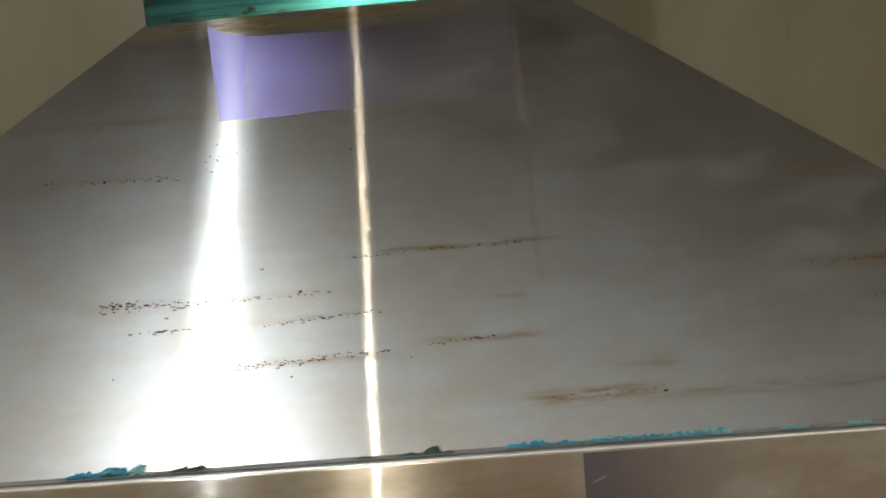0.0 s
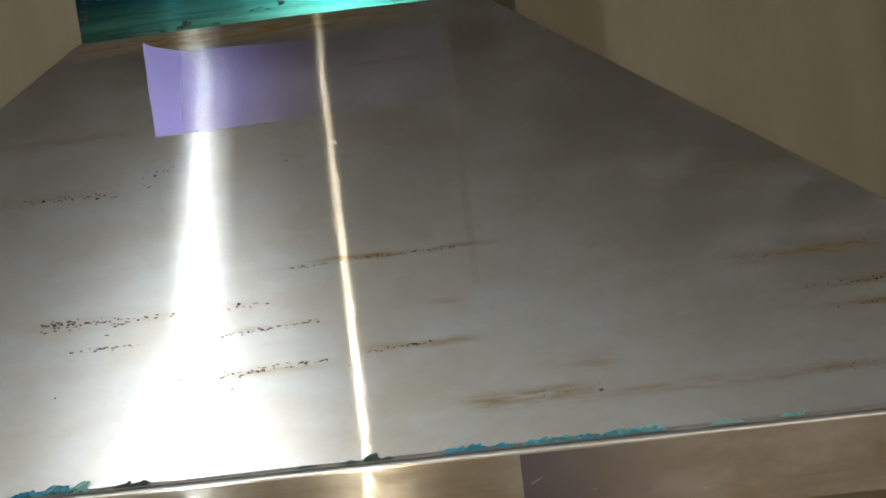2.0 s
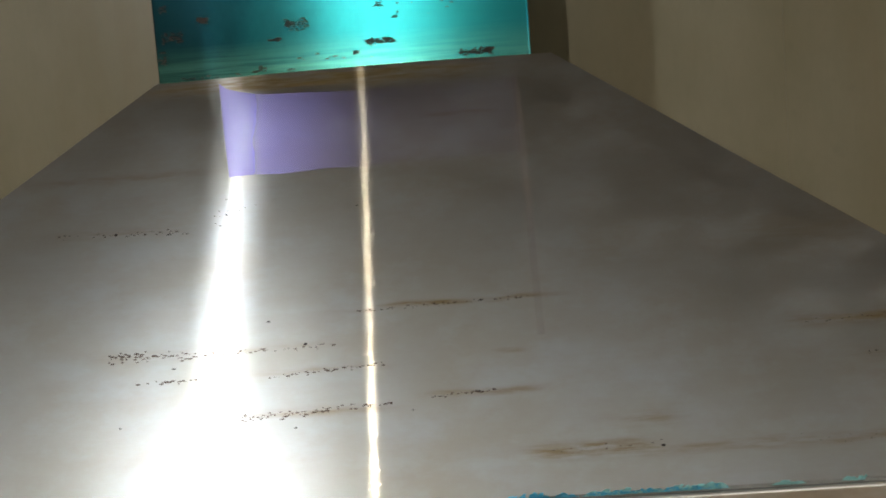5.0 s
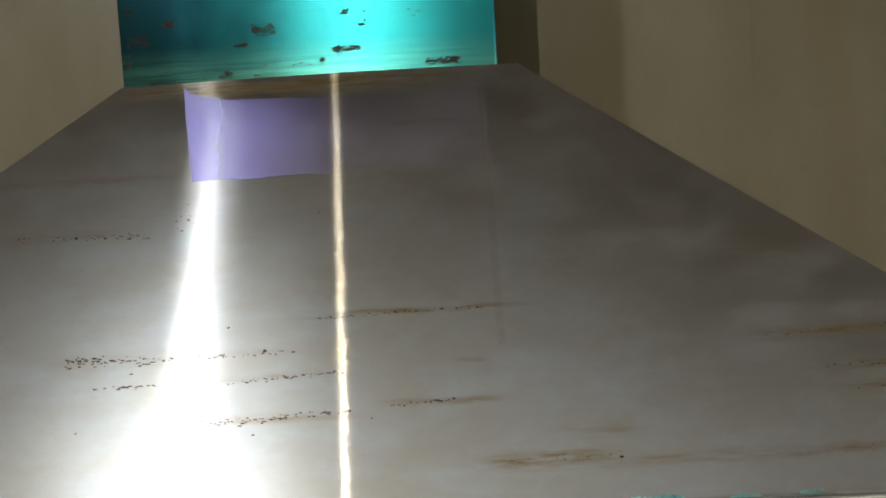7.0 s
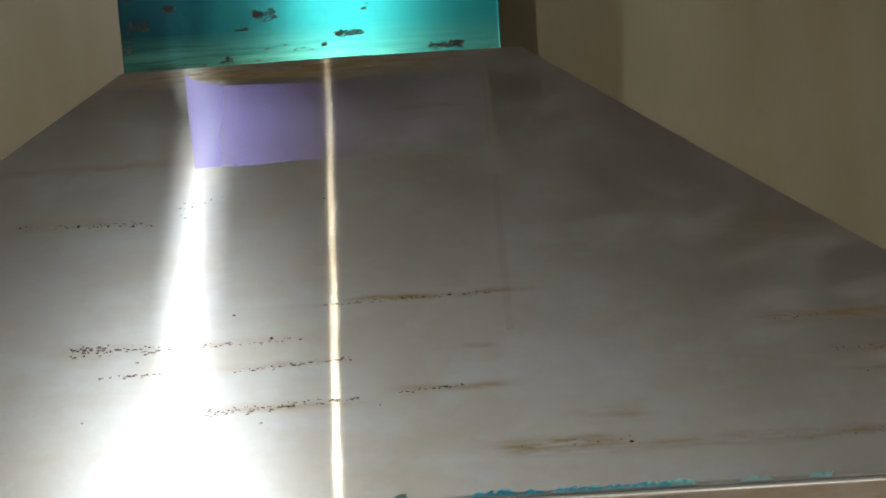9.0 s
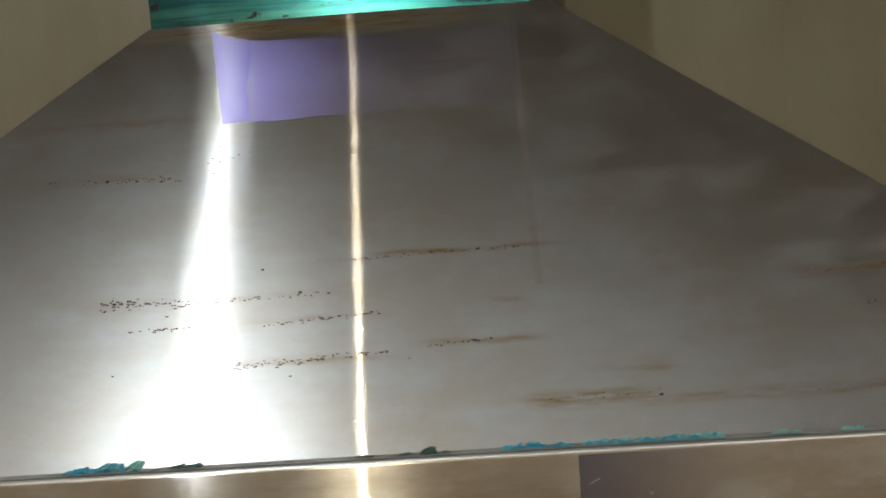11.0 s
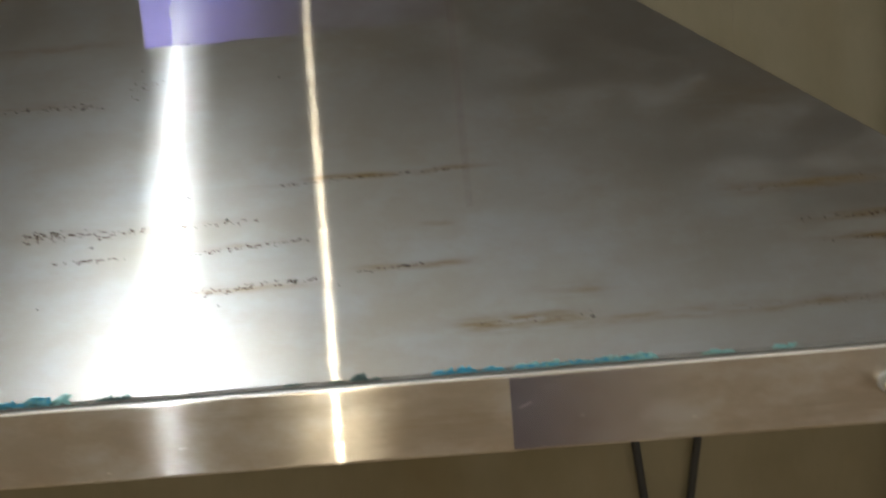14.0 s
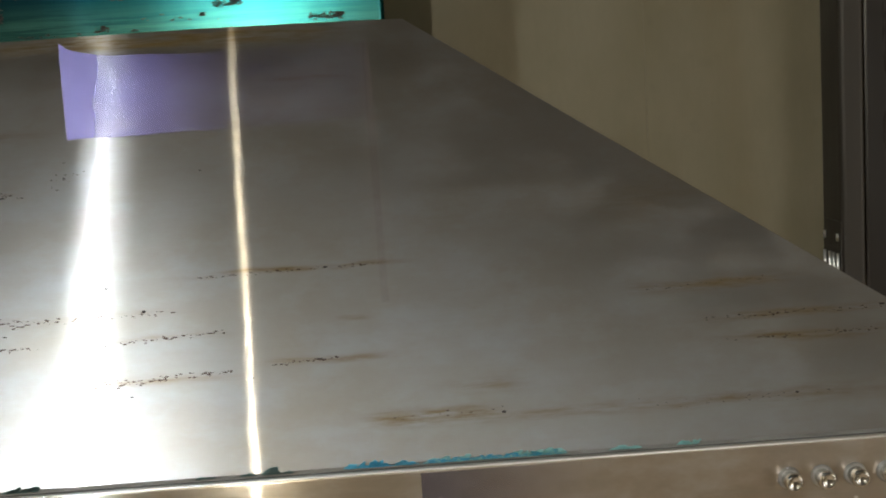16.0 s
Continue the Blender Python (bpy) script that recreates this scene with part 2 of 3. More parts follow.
LIP = plain("worn_bright_steel", (0.95, 0.94, 0.92), 0.52, 1.0, 0.06, 60)
# bright metal for the rods that stand in for lamp glints
GLINT = plain("glint_metal", (0.92, 0.9, 0.84), 0.42, 1.0, 0.04, 80)
RIM = plain("dull_steel", (0.34, 0.33, 0.31), 0.55, 0.6, 0.25, 60)
SEAL = plain("dark_seal", (0.05, 0.048, 0.045), 0.45, 0.3, 0.3, 60)
PANEL = greasy_panel("beige_wall_panel")
GROOVE = plain("panel_joint", (0.24, 0.205, 0.128), 0.8)
PLASTER = plain("tan_plaster", (0.66, 0.57, 0.42), 0.8, 0, 0.15, 10, 0.1)
BROWN = plain("brown_plaster", (0.16, 0.13, 0.10), 0.8, 0, 0.15, 10, 0.1)
# kept dark so the slope's upper part mirrors little light
CEILING = plain("ceiling_paint", (0.11, 0.105, 0.10), 0.85, 0, 0.08, 10)
FLOOR = plain("floor_tile", (0.60, 0.48, 0.35), 0.4, 0, 0.2, 14)
DARKWOOD = plain("dark_brown_lacquer", (0.035, 0.028, 0.02), 0.45, 0, 0.3, 20, 0, (1, 1, 0.1), 0.0)
DARKPANEL = plain("black_brown_panel", (0.018, 0.014, 0.011), 0.3, 0, 0.3, 20, 0, (1, 1, 0.1))
RUBBER = plain("black_cable", (0.02, 0.02, 0.02), 0.5, 0, 0.2, 80)
WHITE = plain("white_plastic", (0.7, 0.7, 0.68), 0.4)


# ---- mesh helpers ----
def mesh_of(name, bm, material, smooth=False):
    bmesh.ops.recalc_face_normals(bm, faces=bm.faces)
    me = bpy.data.meshes.new(name)
    bm.to_mesh(me)
    bm.free()
    for p in me.polygons:
        p.use_smooth = smooth
    me.materials.append(material)
    return me


def part(name, bm, material, parent=None, label="", smooth=False):
    ob = new(name, mesh_of(name, bm, material, smooth))
    if parent:
        ob.parent = parent
    return tagged(ob, label)


def box(bm, x0, x1, y0, y1, z0, z1, bevel=0.0, seg=2):
    g = bmesh.ops.create_cube(bm, size=1)
    bmesh.ops.scale(bm, vec=(x1 - x0, y1 - y0, z1 - z0), verts=g["verts"])
    bmesh.ops.translate(bm, vec=((x0 + x1) / 2, (y0 + y1) / 2, (z0 + z1) / 2), verts=g["verts"])
    if bevel:
        es = {e for v in g["verts"] for e in v.link_edges}
        bmesh.ops.bevel(bm, geom=list(es), offset=bevel, segments=seg, affect="EDGES", profile=0.5)
    return bm


def boxed(*a, **k):
    return box(bmesh.new(), *a, **k)


def sheet(corners, thick, inward):
    """A plate of the given thickness on the polygon, thickened along the vector inward."""
    bm = bmesh.new()
    d = Vector(inward).normalized() * thick
    a = [bm.verts.new(c) for c in corners]
    b = [bm.verts.new(Vector(c) + d) for c in corners]
    bm.faces.new(a)
    bm.faces.new(b[::-1])
    n = len(a)
    for i in range(n):
        bm.faces.new((a[i], a[(i + 1) % n], b[(i + 1) % n], b[i]))
    return bm


def lathe(profile, seg=24, axis="z"):
    bm = bmesh.new()
    rings = []
    for r, h in profile:
        ring = []
        for i in range(seg):
            a = 2 * math.pi * i / seg
            p = (r * math.cos(a), r * math.sin(a), h)
            if axis == "y":
                p = (p[0], -h, p[1])
            ring.append(bm.verts.new(p))
        rings.append(ring)
    for a, b in zip(rings, rings[1:]):
        for i in range(seg):
            bm.faces.new((a[i], a[(i + 1) % seg], b[(i + 1) % seg], b[i]))
    bm.faces.new(rings[0][::-1])
    bm.faces.new(rings[-1])
    return bm


def tube(points, radius, seg=10):
    bm = bmesh.new()
    pts = [Vector(p) for p in points]
    rings = []
    for i, p in enumerate(pts):
        t = (pts[min(i + 1, len(pts) - 1)] - pts[max(i - 1, 0)]).normalized()
        s = t.cross(Vector((0, 1, 0.01))).normalized()
        u = t.cross(s).normalized()
        rings.append([bm.verts.new(p + radius * (math.cos(a) * s + math.sin(a) * u)) for a in [2 * math.pi * j / seg for j in range(seg)]])
    for a, b in zip(rings, rings[1:]):
        for i in range(seg):
            bm.faces.new((a[i], a[(i + 1) % seg], b[(i + 1) % seg], b[i]))
    bm.faces.new(rings[0][::-1])
    bm.faces.new(rings[-1])
    return bm


def on_slope(u, v, up=0.0):
    """The point of the front slope u along and v up it, raised off it by up."""
    u, v = taken(u, v)
    v -= 0.75 * bow(u, v)
    up += bow(u, v)
    return Vector((u, v * RUN / SLANT - up * RISE / SLANT, v * RISE / SLANT + up * RUN / SLANT))


def slope_sheet(thick, nu=72, nv=28):
    """The front sheet of the hood: a trapezoid that bulges a little, with its thickness behind."""
    bm = bmesh.new()
    faces = []
    for back in (0, 1):
        rows = []
        for j in range(nv + 1):
            f = j / nv
            lo, hi = SHIFT - HALF + f * (HALF - SHIFT - TOP), SHIFT + HALF + f * (TOP - HALF - SHIFT)
            row = []
            for i in range(nu + 1):
                x, v = lo + (hi - lo) * i / nu, f * SLANT
                up = bow(x, v) - thick * back
                row.append(bm.verts.new((x, v * RUN / SLANT - up * RISE / SLANT, v * RISE / SLANT + up * RUN / SLANT)))
            rows.append(row)
        for p, q in zip(rows, rows[1:]):
            for i in range(nu):
                c = (p[i], p[i + 1], q[i + 1], q[i])
                bm.faces.new(c[::-1] if back else c)
        faces.append(rows)
    front, rear = [[bm.verts.new(w.co) for w in r] for r in [r[0] + [w[-1] for w in r[1:-1]] + r[-1][::-1] + [w[0] for w in r[-2:0:-1]] for r in faces]]
    for i in range(len(front)):
        k = (i + 1) % len(front)
        bm.faces.new((front[k], front[i], rear[i], rear[k]))
    return bm


# ---- room ----
def structure(name, bm, material, label):
    return tagged(part(name, bm, material), label, "", "", "structure")


structure("floor", boxed(-1.9, 1.9, SOUTH, WALL + 0.2, -0.1, FLOOR_Z), FLOOR, "dull brown tiled kitchen floor")
structure("ceiling", boxed(-1.9, 1.9, SOUTH, WALL + 0.2, CEIL, CEIL + 0.1), CEILING, "dark unseen ceiling of the kitchen")
wall_north = structure("wall_north", boxed(-1.9, 1.9, WALL + 0.008, WALL + 0.2, FLOOR_Z, CEIL), GROOVE, "beige panelled wall behind the hood")
structure("wall_south", boxed(-1.9, 1.9, SOUTH - 0.1, SOUTH, FLOOR_Z, CEIL), BROWN, "plain brown wall facing the hood")
structure("wall_west", boxed(-2.0, -1.9, SOUTH, WALL + 0.2, FLOOR_Z, CEIL), PLASTER, "plain tan kitchen side wall")
WY0, WY1, WZ0, WZ1 = -1.95, -0.95, 1.0, 2.1       # unseen window opening added in the east wall to soften the flue's shadow
east = bmesh.new()
for y0, y1, z0, z1 in ((SOUTH, WY0, FLOOR_Z, CEIL), (WY1, WALL + 0.2, FLOOR_Z, CEIL), (WY0, WY1, FLOOR_Z, WZ0), (WY0, WY1, WZ1, CEIL)):
    box(east, 1.9, 2.0, y0, y1, z0, z1)
structure("wall_east", east, PLASTER, "plain tan kitchen side wall with an added window opening")
window = tagged(new("fill_window"), "unseen white-framed window added to let in soft fill light", "", "", "structure")
for y0, y1, z0, z1 in ((WY0, WY1, WZ0, WZ0 + 0.05), (WY0, WY1, WZ1 - 0.05, WZ1), (WY0, WY0 + 0.05, WZ0 + 0.05, WZ1 - 0.05),
                       (WY1 - 0.05, WY1, WZ0 + 0.05, WZ1 - 0.05), (-1.475, -1.425, WZ0 + 0.05, WZ1 - 0.05)):
    part("window_frame", boxed(1.93, 1.98, y0, y1, z0, z1, bevel=0.004), WHITE, window)
# soft fill light added in the opening, to even out the wall
fill_light = bpy.data.lights.new("window_fill", "AREA")
fill_light.shape, fill_light.size, fill_light.size_y = "RECTANGLE", 1.1, 1.0
fill_light.energy, fill_light.color = FILL_POWER, (1.0, 0.97, 0.9)
fill_ob = new("window_fill", fill_light)
fill_ob.location = (2.03, (WY0 + WY1) / 2, (WZ0 + WZ1) / 2)
fill_ob.rotation_euler = (0, radians(90), 0)

# ---- lamps on the far side of the room ----
def wall_lamp(x, y, z, r, label, bulb_label, glow):
    """A bulb of radius r on a small round base; it points into the room."""
    root = tagged(new("wall_lamp"), label, "lamp")
    root.location = (x, y, z)
    part("base", lathe([(0.04, 0.0), (0.042, -0.008), (0.036, -0.024), (r * 0.6, -0.03)], 24, "y"), WHITE, root, smooth=True)
    arc = [(r * math.cos(a), -0.03 - r * 0.8 - r * math.sin(a)) for a in [radians(d) for d in range(-52, 88, 14)]]
    part("bulb", lathe(arc, 24, "y"), glow, root, bulb_label, True)
    return root


def pendant_lamp(x, y, z):
    root = tagged(new("pendant_lamp"), "frosted cool-white globe lamp hanging from the ceiling", "lamp")
    root.location = (x, y, z)
    drop = CEIL - z
    part("ceiling_rose", lathe([(0.045, drop), (0.045, drop - 0.012), (0.02, drop - 0.03)], 24), WHITE, root, smooth=True)
    part("cord", tube([(0, 0, drop - 0.028), (0, 0, 0.071)], 0.003), WHITE, root)
    part("cap", lathe([(0.012, 0.073), (0.03, 0.068), (0.036, 0.052)], 24), WHITE, root, smooth=True)
    ring = [(0.065 * math.cos(a), 0.065 * math.sin(a)) for a in [radians(d) for d in range(60, -75, -9)]]
    globe = part("globe", lathe(ring, 32), globe_glow("frosted_glass_glow", (0.86, 0.94, 1.0), SHADE_GLOW, (0.0, 0.0, -0.06)), root, "frosted glass globe lit from inside", True)
    tip = [(0.02 * math.cos(a), -0.06 + 0.02 * math.sin(a)) for a in [radians(d) for d in range(40, -89, -12)]]
    part("bulb", lathe(tip, 24), lamp_glow("cool_light", (0.84, 0.93, 1.0), COOL_LAMP), globe, "glaring cool-white bulb", True)
    return root


pendant_lamp(-0.4885, -1.30, 2.60)
wall_lamp(-0.296, SOUTH, 2.30, 0.0042, "small warm-white bulb glowing on the brown wall", "glowing warm-white bulb", lamp_glow("warm_light", (1.0, 0.93, 0.72), WARM_LAMP))

# ---- range hood ----
hood = tagged(new("range_hood"), "stained brushed-steel chimney hood with teal film on its flue", "range hood")
hood.location = (0, 0, Z0)
T = 0.0012
slope = part("front_slope", slope_sheet(T), SLOPE, hood, "brushed steel sheet with rust streaks", True)
part("side_slope", sheet([(SHIFT - HALF, 0.0015, 0), (-TOP, RUN + 0.0015, RISE), (-TOP, WALL, RISE), (SHIFT - HALF, WALL, 0)], T, (RISE, 0, -0.33)), STEEL, hood)
part("side_slope", sheet([(SHIFT + HALF, 0.0015, 0), (SHIFT + HALF, WALL, 0), (TOP, WALL, RISE), (TOP, RUN + 0.0015, RISE)], T, (-RISE, 0, -0.33)), STEEL, hood)
for s in (-1, 1):                       # folded seams along the two corner edges
    d = Vector((TOP - HALF, RUN, RISE)).normalized()
    a, b = Vector((SHIFT + s * HALF, 0.0006, -0.0004)), Vector((s * TOP, RUN + 0.0006, RISE - 0.0004))
    part("corner_seam", tube([a.lerp(b, i / 8) for i in range(9)], 0.0006, 8), STEEL, hood, smooth=True)
part("top_plate", boxed(-TOP, TOP, RUN + 0.001, WALL, RISE - 0.003, RISE - 0.0008), STEEL, hood)
flue = boxed(-TOP + 0.0006, TOP - 0.012, RUN + 0.0004, WALL, RISE - 0.0006, CEIL - Z0, bevel=0.0012)
bmesh.ops.rotate(flue, verts=flue.verts, cent=(0, RUN, 0), matrix=Matrix.Rotation(-FLUE_TURN, 3, "Z"))
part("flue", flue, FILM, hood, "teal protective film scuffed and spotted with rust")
part("rim", boxed(-HALF - 0.006, HALF + 0.006, BAND_Y + 0.0043, 0.0004, BAND_TOP - 0.0012, BAND_TOP + 0.0004), RIM, hood, "grimy steel ledge")
part("crease", boxed(-HALF - 0.004, HALF + 0.004, 0.0002, 0.0012, BAND_TOP, -0.0002), RIM, hood)
front = part("front_band", boxed(-HALF - 0.008, HALF + 0.008, BAND_Y, BAND_Y + 0.0042, BAND_LOW, BAND_TOP + 0.0010, bevel=0.0018, seg=5), BAND, hood, "polished steel control band")
part("band_lip", tube([(x, BAND_Y + 0.0016, BAND_TOP + 0.0002) for x in (-HALF - 0.0075, 0, HALF + 0.0075)], 0.0014, 14), LIP, hood, "bright worn rolled edge", True)
part("side_band", boxed(-HALF - 0.008, -HALF - 0.0068, BAND_Y + 0.0013, WALL, BAND_LOW, BAND_TOP), BAND, hood)
part("side_band", boxed(HALF + 0.0068, HALF + 0.008, BAND_Y + 0.0013, WALL, BAND_LOW, BAND_TOP), BAND, hood)
part("underside", boxed(-HALF - 0.0066, HALF + 0.0066, BAND_Y + 0.0014, WALL - 0.001, BAND_LOW + 0.004, BAND_LOW + 0.006), STEEL, hood)
part("lower_lip", boxed(-HALF - 0.006, HALF + 0.006, BAND_Y + 0.0014, BAND_Y + 0.012, BAND_LOW + 0.0005, BAND_LOW + 0.0018), SEAL, hood)


def push_button(x):
    seat = part("button_seat", lathe([(0.0056, 0.0), (0.0058, 0.0006), (0.0050, 0.0012), (0.0046, 0.0014)], 20, "y"), RIM, hood, "dull steel ring", True)
    seat.location = (x, BAND_Y, -0.0196)
    part("button", lathe([(0.0040, 0.0), (0.0041, 0.005), (0.0046, 0.0062), (0.0047, 0.0085), (0.0040, 0.0098), (0.0030, 0.0102), (0.0026, 0.0095), (0.0006, 0.0093)], 24, "y"), CHROME, seat, "chrome push button", True)
    mark = part("button_mark", boxed(-0.0009, 0.0009, -0.0002, 0.0001, -0.0018, 0.0002), SEAL_PALE, hood, "small worn pale mark")
    mark.location = (x + 0.0006, BAND_Y, -0.0318)


SEAL_PALE = plain("worn_print", (0.46, 0.42, 0.37), 0.5, 0, 0.2, 200)
for i in range(6):
    push_button(0.2942 + i * 0.0167)

# film left on the slope
gum = bmesh.new()
strip = [[gum.verts.new(on_slope(u - 0.0025 * i / 16, 0.085 + 0.158 * i / 16, 0.0004)) for u in (0.0945, 0.0985)] for i in range(17)]
for p, q in zip(strip, strip[1:]):
    gum.faces.new((p[0], p[1], q[1], q[0]))
bmesh.ops.solidify(gum, geom=list(gum.faces), thickness=0.0001)
part("film_edge", gum,
     film_sheet("gum_line", (0.62, 0.45, 0.38), 0.06, None, 0.5), hood, "faint line of old gum")


def violet_patch():
    bm = bmesh.new()
    n, m = 40, 14
    rows = []
    for i in range(n + 1):
        f = i / n
        u = -0.0784 + f * 0.172
        hi = 0.2520 - 0.0105 * min(1, f / 0.16) ** 0.55 + 0.0008 * math.sin(f * 9)
        lo = 0.1908 + 0.003 * f + 0.0004 * math.sin(f * 23)
        rows.append([bm.verts.new(on_slope(u + 0.0074 * (1 - f) * (1 - j / m), lo + (hi - lo) * j / m, 0.0005)) for j in range(m + 1)])
    for p, q in zip(rows, rows[1:]):
        for j in range(m):
            bm.faces.new((p[j], q[j], q[j + 1], p[j + 1]))
    return bm


part("violet_film", violet_patch(), PURPLE, hood, "violet protective film remnant", True)
part("violet_film", boxed(0.111, 0.205, BAND_Y - 0.0003, BAND_Y - 0.0001, BAND_LOW + 0.0012, BAND_TOP - 0.001), film_sheet("violet_haze", (0.19, 0.16, 0.195), 0.5, (0.11, 0.215, 0.0), 0.75, 0.03), hood, "faint violet film residue")


# rust specks
def specks(rng, spots, flat, normal_up):
    """Many small uneven raised flakes; spots: (u, v, radius)."""
    bm = bmesh.new()
    for u, v, r in spots:
        n = rng.randint(5, 8)
        st = rng.uniform(1.1, 2.8) if flat else 1.0
        ph = rng.uniform(0, 6.28)
        rim = []
        for i in range(n):
            a = ph + 2 * math.pi * i / n
            q = r * rng.uniform(0.65, 1.25)
            rim.append((u + q * st * math.cos(a), v + 0.75 * q * math.sin(a)))
        base = [bm.verts.new(normal_up(a, b, 0.0001)) for a, b in rim]
        head = bm.verts.new(normal_up(u, v, 0.0003 + r * 0.25))
        for i in range(n):
            bm.faces.new((base[i], base[(i + 1) % n], head))
    return bm


rng = random.Random(7)
# streaks on the slope: u, v at both ends, spread in v, count, speck size
for u0, v0, u1, v1, spread, count, size in (
        (-0.1355, 0.0879, -0.0885, 0.0864, 0.0024, 62, 0.00055), (-0.0885, 0.0861, -0.0135, 0.0868, 0.0012, 46, 0.00045),
        (-0.1179, 0.0725, -0.0821, 0.0727, 0.0012, 30, 0.0005), (-0.0493, 0.0715, 0.0131, 0.0751, 0.0009, 46, 0.00045),
        (-0.0638, 0.0497, 0.0168, 0.0535, 0.0017, 84, 0.0005), (-0.0011, 0.1055, 0.0954, 0.1073, 0.0006, 50, 0.00036),
        (0.0389, 0.0551, 0.0700, 0.0570, 0.0008, 26, 0.00045), (0.0900, 0.0225, 0.1549, 0.0245, 0.0014, 16, 0.00032),
        (0.2338, 0.0822, 0.3038, 0.0843, 0.0012, 26, 0.00034), (0.2613, 0.0639, 0.3609, 0.0642, 0.0011, 42, 0.0004),
        (0.2713, 0.0517, 0.3524, 0.0523, 0.0011, 40, 0.0004), (0.2200, 0.0205, 0.3283, 0.0207, 0.0020, 24, 0.0003),
        (-0.1693, 0.1610, -0.0938, 0.1590, 0.0015, 40, 0.0004), (-0.0900, 0.1630, -0.0550, 0.1750, 0.0060, 14, 0.0004)):
    spots = []
    for i in range(count):
        f = rng.random()
        clump = 0.6 + 0.8 * abs(math.sin(f * 17 + u0 * 90))
        spots.append((u0 + f * (u1 - u0) + rng.gauss(0, 0.001), v0 + f * (v1 - v0) + rng.gauss(0, spread * 0.55) * clump, size * rng.uniform(0.45, 1.25)))
    part("rust_streak", specks(rng, spots, True, on_slope), RUST, hood, "row of dark rust pits")
lone = [(-0.0285, 0.0887, 0.0011), (-0.0483, 0.1027, 0.0007), (-0.1265, 0.0488, 0.0006), (-0.0336, 0.0433, 0.0005), (-0.0990, 0.0796, 0.0006),
        (-0.0721, 0.1680, 0.0006), (-0.1047, 0.1581, 0.0008), (0.0275, 0.0490, 0.0004), (0.3025, 0.0215, 0.0007), (0.1529, 0.0222, 0.0008),
        (0.0660, 0.1070, 0.0006), (-0.1350, 0.1600, 0.0009), (0.0010, 0.1680, 0.0005), (-0.0480, 0.1920, 0.0006), (0.3560, 0.0655, 0.0008), (0.3700, 0.0600, 0.0007), (0.0620, 0.0566, 0.0008)]
for u, v, r in lone:
    part("rust_spot", specks(rng, [(u, v, r)], True, on_slope), GRIME, hood)


def on_flue(u, z, up=0.0):
    return Vector((u * 1.02, RUN + 0.0004 - u * 1.02 * math.tan(FLUE_TURN) - up, z + 0.0004))


# flaking rust where the film of the flue has torn: x, z, half width, half height, flakes
for u, z, w, h, count in ((-0.0311, 0.2540, 0.0065, 0.0034, 60), (-0.0445, 0.2463, 0.0034, 0.0009, 14), (0.0178, 0.2402, 0.0078, 0.0022, 52),
                          (0.0726, 0.2300, 0.0098, 0.0022, 64), (0.0032, 0.2345, 0.0013, 0.0008, 8), (0.0275, 0.2540, 0.0013, 0.0012, 10),
                          (-0.0859, 0.2607, 0.0030, 0.0022, 22), (-0.1050, 0.2520, 0.0062, 0.0032, 44), (-0.0551, 0.2292, 0.0042, 0.0018, 22),
                          (-0.0359, 0.2279, 0.0020, 0.0008, 10), (0.0174, 0.2617, 0.0035, 0.0030, 9), (0.0155, 0.2780, 0.0030, 0.0030, 9),
                          (-0.1090, 0.2690, 0.0028, 0.0026, 16), (-0.1120, 0.2400, 0.0024, 0.0050, 18), (0.0380, 0.2590, 0.0250, 0.0100, 9), (-0.0100, 0.2330, 0.0300, 0.0030, 9), (-0.0800, 0.2270, 0.0250, 0.0008, 14)):
    spots = [(u + w * rng.uniform(-1, 1), z + h * max(-1, min(1, rng.gauss(0, 0.5))), 0.00065 * rng.uniform(0.4, 1.5)) for _ in range(count)]
    part("rust_flake", specks(rng, spots, True, on_flue), GRIME, hood, "flaking dark rust")


# torn shreds of blue film along the crease
def shreds(u0, u1, height, count, lean=0.0, start=-0.0012):
    bm = bmesh.new()
    for i in range(count):
        u = rng.uniform(u0, u1)
        w = rng.uniform(0.0012, 0.0045)
        h = height * rng.uniform(0.2, 0.75)
        n = 4
        rows = []
        for j in range(n + 1):
            f = j / n
            wid = w * (1 - 0.75 * f)
            mid = u + lean * h * f + 0.0007 * math.sin(5 * f + i)
            lift = 0.0004 + 0.0012 * f * rng.uniform(0.2, 1.0)
            rows.append([bm.verts.new(on_slope(mid + s * wid, start + h * f + rng.gauss(0, 0.0001), lift + 0.0006 * abs(s))) for s in (-1, -0.3, 0.4, 1)])
        for a, b in zip(rows, rows[1:]):
            for k in range(3):
                bm.faces.new((a[k], a[k + 1], b[k + 1], b[k]))
    bmesh.ops.solidify(bm, geom=list(bm.faces), thickness=0.00012)
    return bm


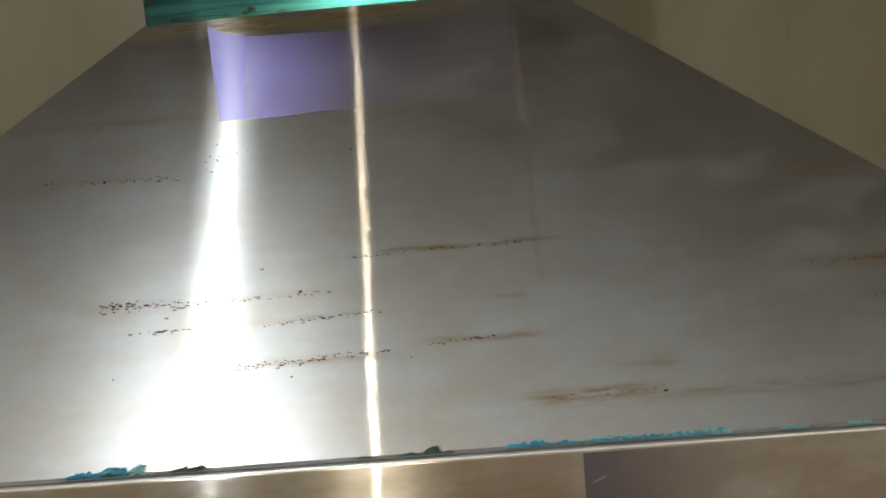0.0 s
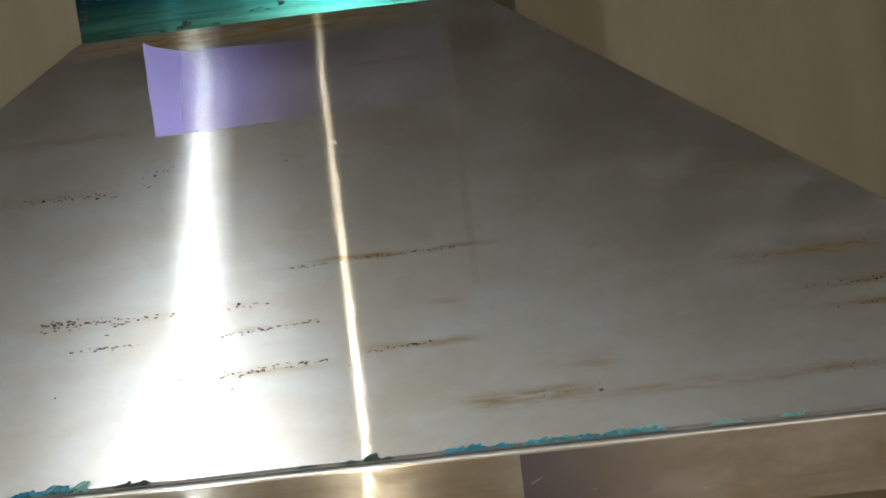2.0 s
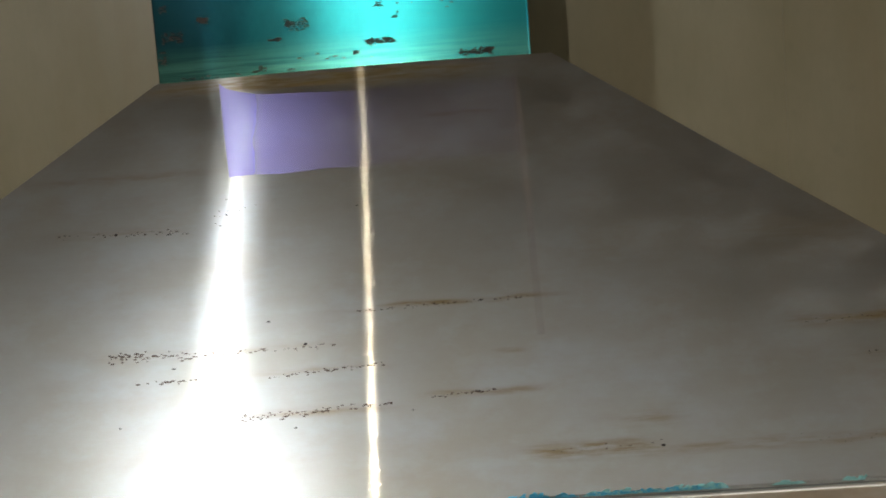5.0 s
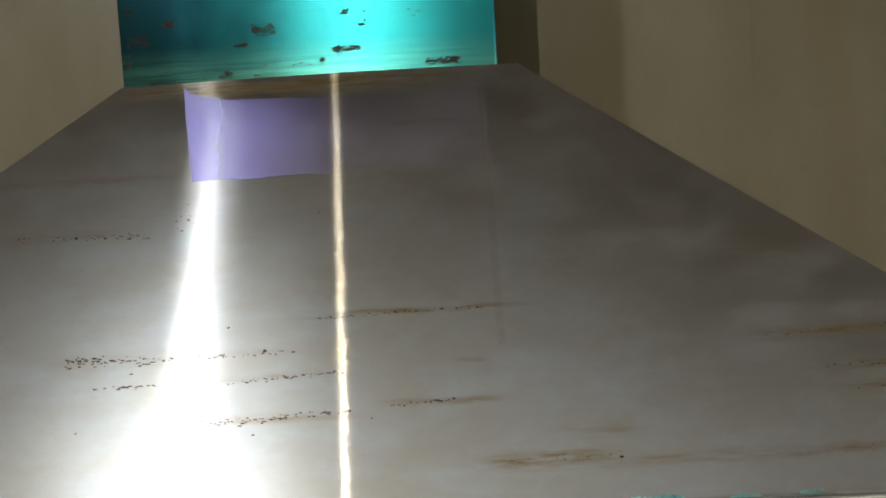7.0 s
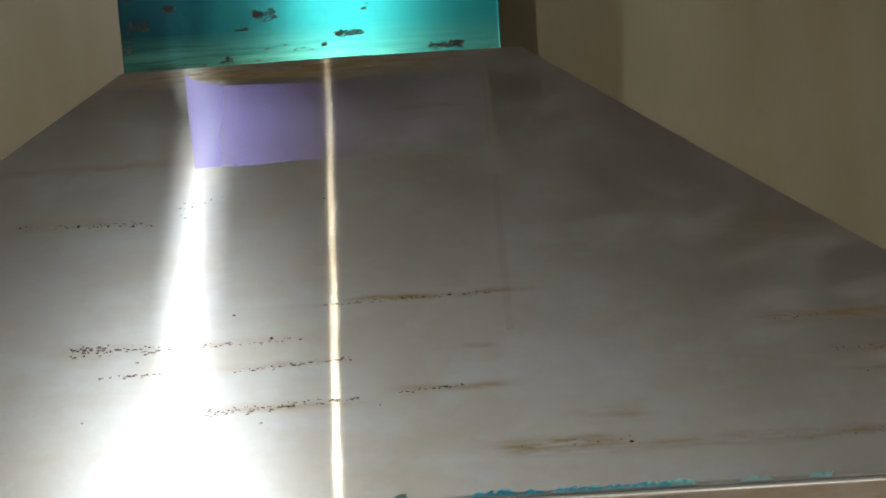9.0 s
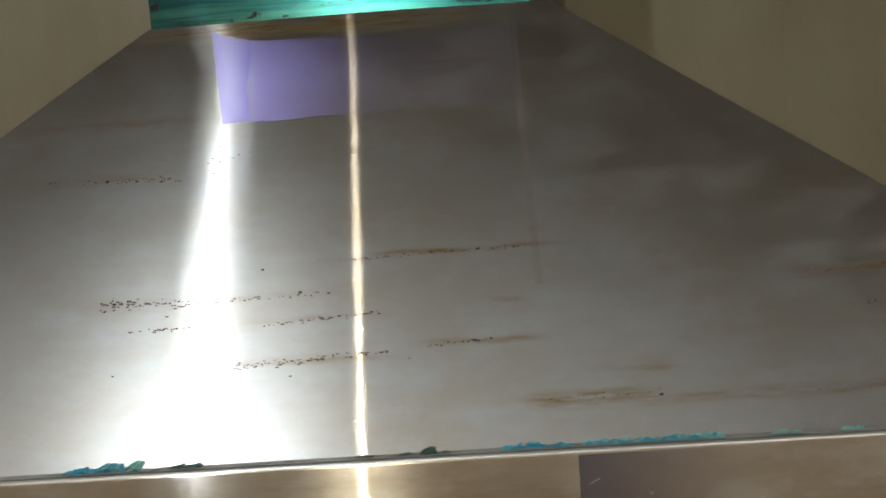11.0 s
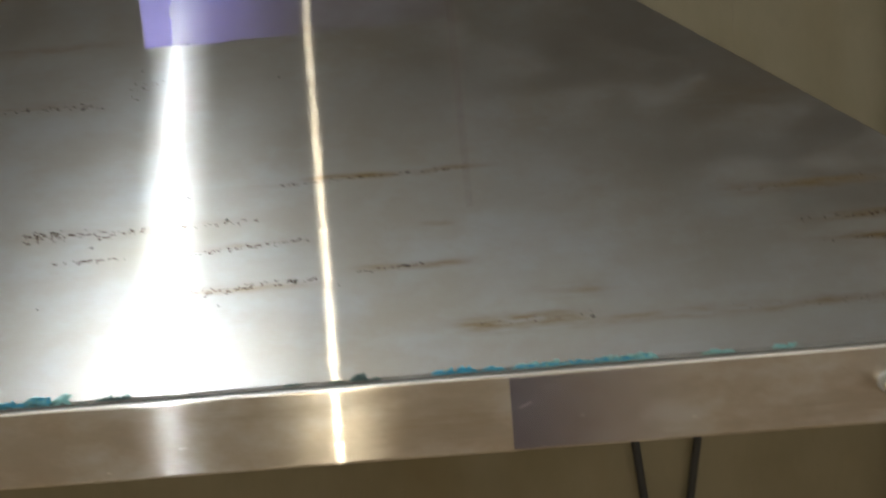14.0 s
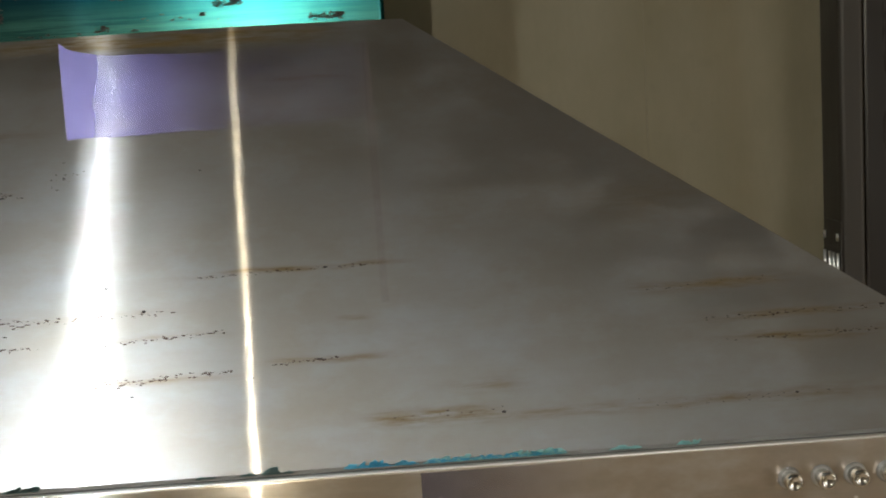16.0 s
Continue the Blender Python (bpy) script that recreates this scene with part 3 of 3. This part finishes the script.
for u0, u1, h, count, lean, mat in (
        (-0.148, -0.118, 0.0060, 26, 0.9, SCRAP), (-0.134, -0.112, 0.0075, 9, 1.6, SCRAP_PALE), (-0.150, -0.085, 0.0020, 14, 0.5, SCRAP_DARK),
        (-0.096, -0.080, 0.0040, 9, 1.8, SCRAP_DARK), (0.000, 0.006, 0.0026, 5, 1.0, SCRAP_DARK), (0.020, 0.050, 0.0020, 8, 0.6, SCRAP_DARK),
        (0.032, 0.036, 0.0060, 3, 0.9, SCRAP_DARK), (0.072, 0.178, 0.0030, 60, 0.3, SCRAP), (0.080, 0.090, 0.0045, 8, 0.4, SCRAP),
        (0.110, 0.178, 0.0040, 22, 0.8, SCRAP_PALE), (0.168, 0.179, 0.0052, 9, 0.5, SCRAP_PALE), (0.204, 0.216, 0.0026, 7, 1.0, SCRAP_PALE),
        (0.236, 0.247, 0.0030, 8, 0.8, SCRAP_PALE)):
    part("film_shred", shreds(u0, u1, h, count, lean), mat, hood, "torn shred of blue film")

# scratches on the band
for u, z, w, tilt in ((0.1181, -0.0172, 0.0032, 25), (0.1458, -0.0248, 0.0007, 0), (-0.052, -0.026, 0.002, 5), (0.20, -0.03, 0.001, 10), (-0.09, -0.036, 0.001, 0)):
    s = part("scratch", boxed(-w, w, -0.00015, 0.0001, -0.00022, 0.00022), SEAL_PALE, hood, "pale scratch")
    s.location = (u, BAND_Y, z)
    s.rotation_euler = (0, radians(-tilt), 0)

# ---- dark door frame beside the hood ----
cab = tagged(new("tall_cabinet"), "tall glossy black-brown cabinet standing against the beige wall", "cabinet")
cab.location = (0.4655, WALL, 0)
part("stile", boxed(0, 0.020, -0.040, 0.004, 0.0, 2.4, bevel=0.004, seg=3), DARKWOOD, cab, "glossy dark rounded stile")
# thin plate and rods added as the lamps' glints on the glossy stile
glint_plate = part("glint_plate", boxed(-0.0012, 0.0, -0.040, -0.004, Z0 - 0.005, Z0 + 0.06, bevel=0.0004), DARKWOOD, cab, "small dark plate behind the glint rods")
for y_rod in (-0.008, -0.019, -0.027, -0.036):
    part("glint_rod", tube([(-0.0026, y_rod, Z0 + 0.006), (-0.0026, y_rod, Z0 + 0.034)], 0.0014, 10), GLINT, glint_plate, "bright rod standing in for a lamp glint", True)
for y_rod in (-0.008, -0.036):
    part("glint_rod", tube([(-0.0026, y_rod, Z0 + 0.044), (-0.0026, y_rod, Z0 + 0.050)], 0.0012, 10), GLINT, glint_plate, "bright rod standing in for a lamp glint", True)
part("door", boxed(0.022, 0.62, -0.034, 0.0, 0.05, 2.36, bevel=0.003), DARKPANEL, cab)
part("plinth", boxed(0.022, 0.62, -0.030, 0.0, 0.0, 0.048), DARKPANEL, cab)
part("cornice", boxed(0.022, 0.62, -0.036, 0.0, 2.362, 2.4, bevel=0.003), DARKWOOD, cab)

# ---- cables hanging below the hood ----
def cable(points, label):
    ob = part("power_cable", tube(points, 0.0036), RUBBER, smooth=True)
    return tagged(ob, label, "cable", "cables below the hood")


def run_down(x_top, x_low):
    """From behind the hood slantwise to 1.24 m, then straight down the wall."""
    pts = []
    for i in range(31):
        z = Z0 + BAND_LOW - 0.03 * i
        f = min(1.0, i / 10.0)
        x = x_top + (x_low - x_top) * (f - 0.12 * max(0.0, f - 0.6) ** 2)
        pts.append((x + 0.0015 * math.sin(0.6 * i), WALL - 0.0042, z))
    return pts


cable(run_down(0.2035, 0.2400), "thin black cable hanging on the wall under the hood")
cable(run_down(0.2960, 0.2560), "thin black cable hanging on the wall under the hood")

# ---- wall panels, last ----
xs = [-1.9] + [-0.0305 + 0.35 * i for i in range(-5, 6)] + [1.9]
JOINT = 1.9215                  # a level joint runs through the panels
for a, b in zip(xs, xs[1:]):
    for low, high in ((FLOOR_Z + 0.002, JOINT - 0.0001), (JOINT + 0.0001, CEIL - 0.002)):
        part("wall_panel", boxed(a + 0.00005, b - 0.00005, WALL, WALL + 0.0079, low, high, bevel=0.0001, seg=1), PANEL, wall_north)
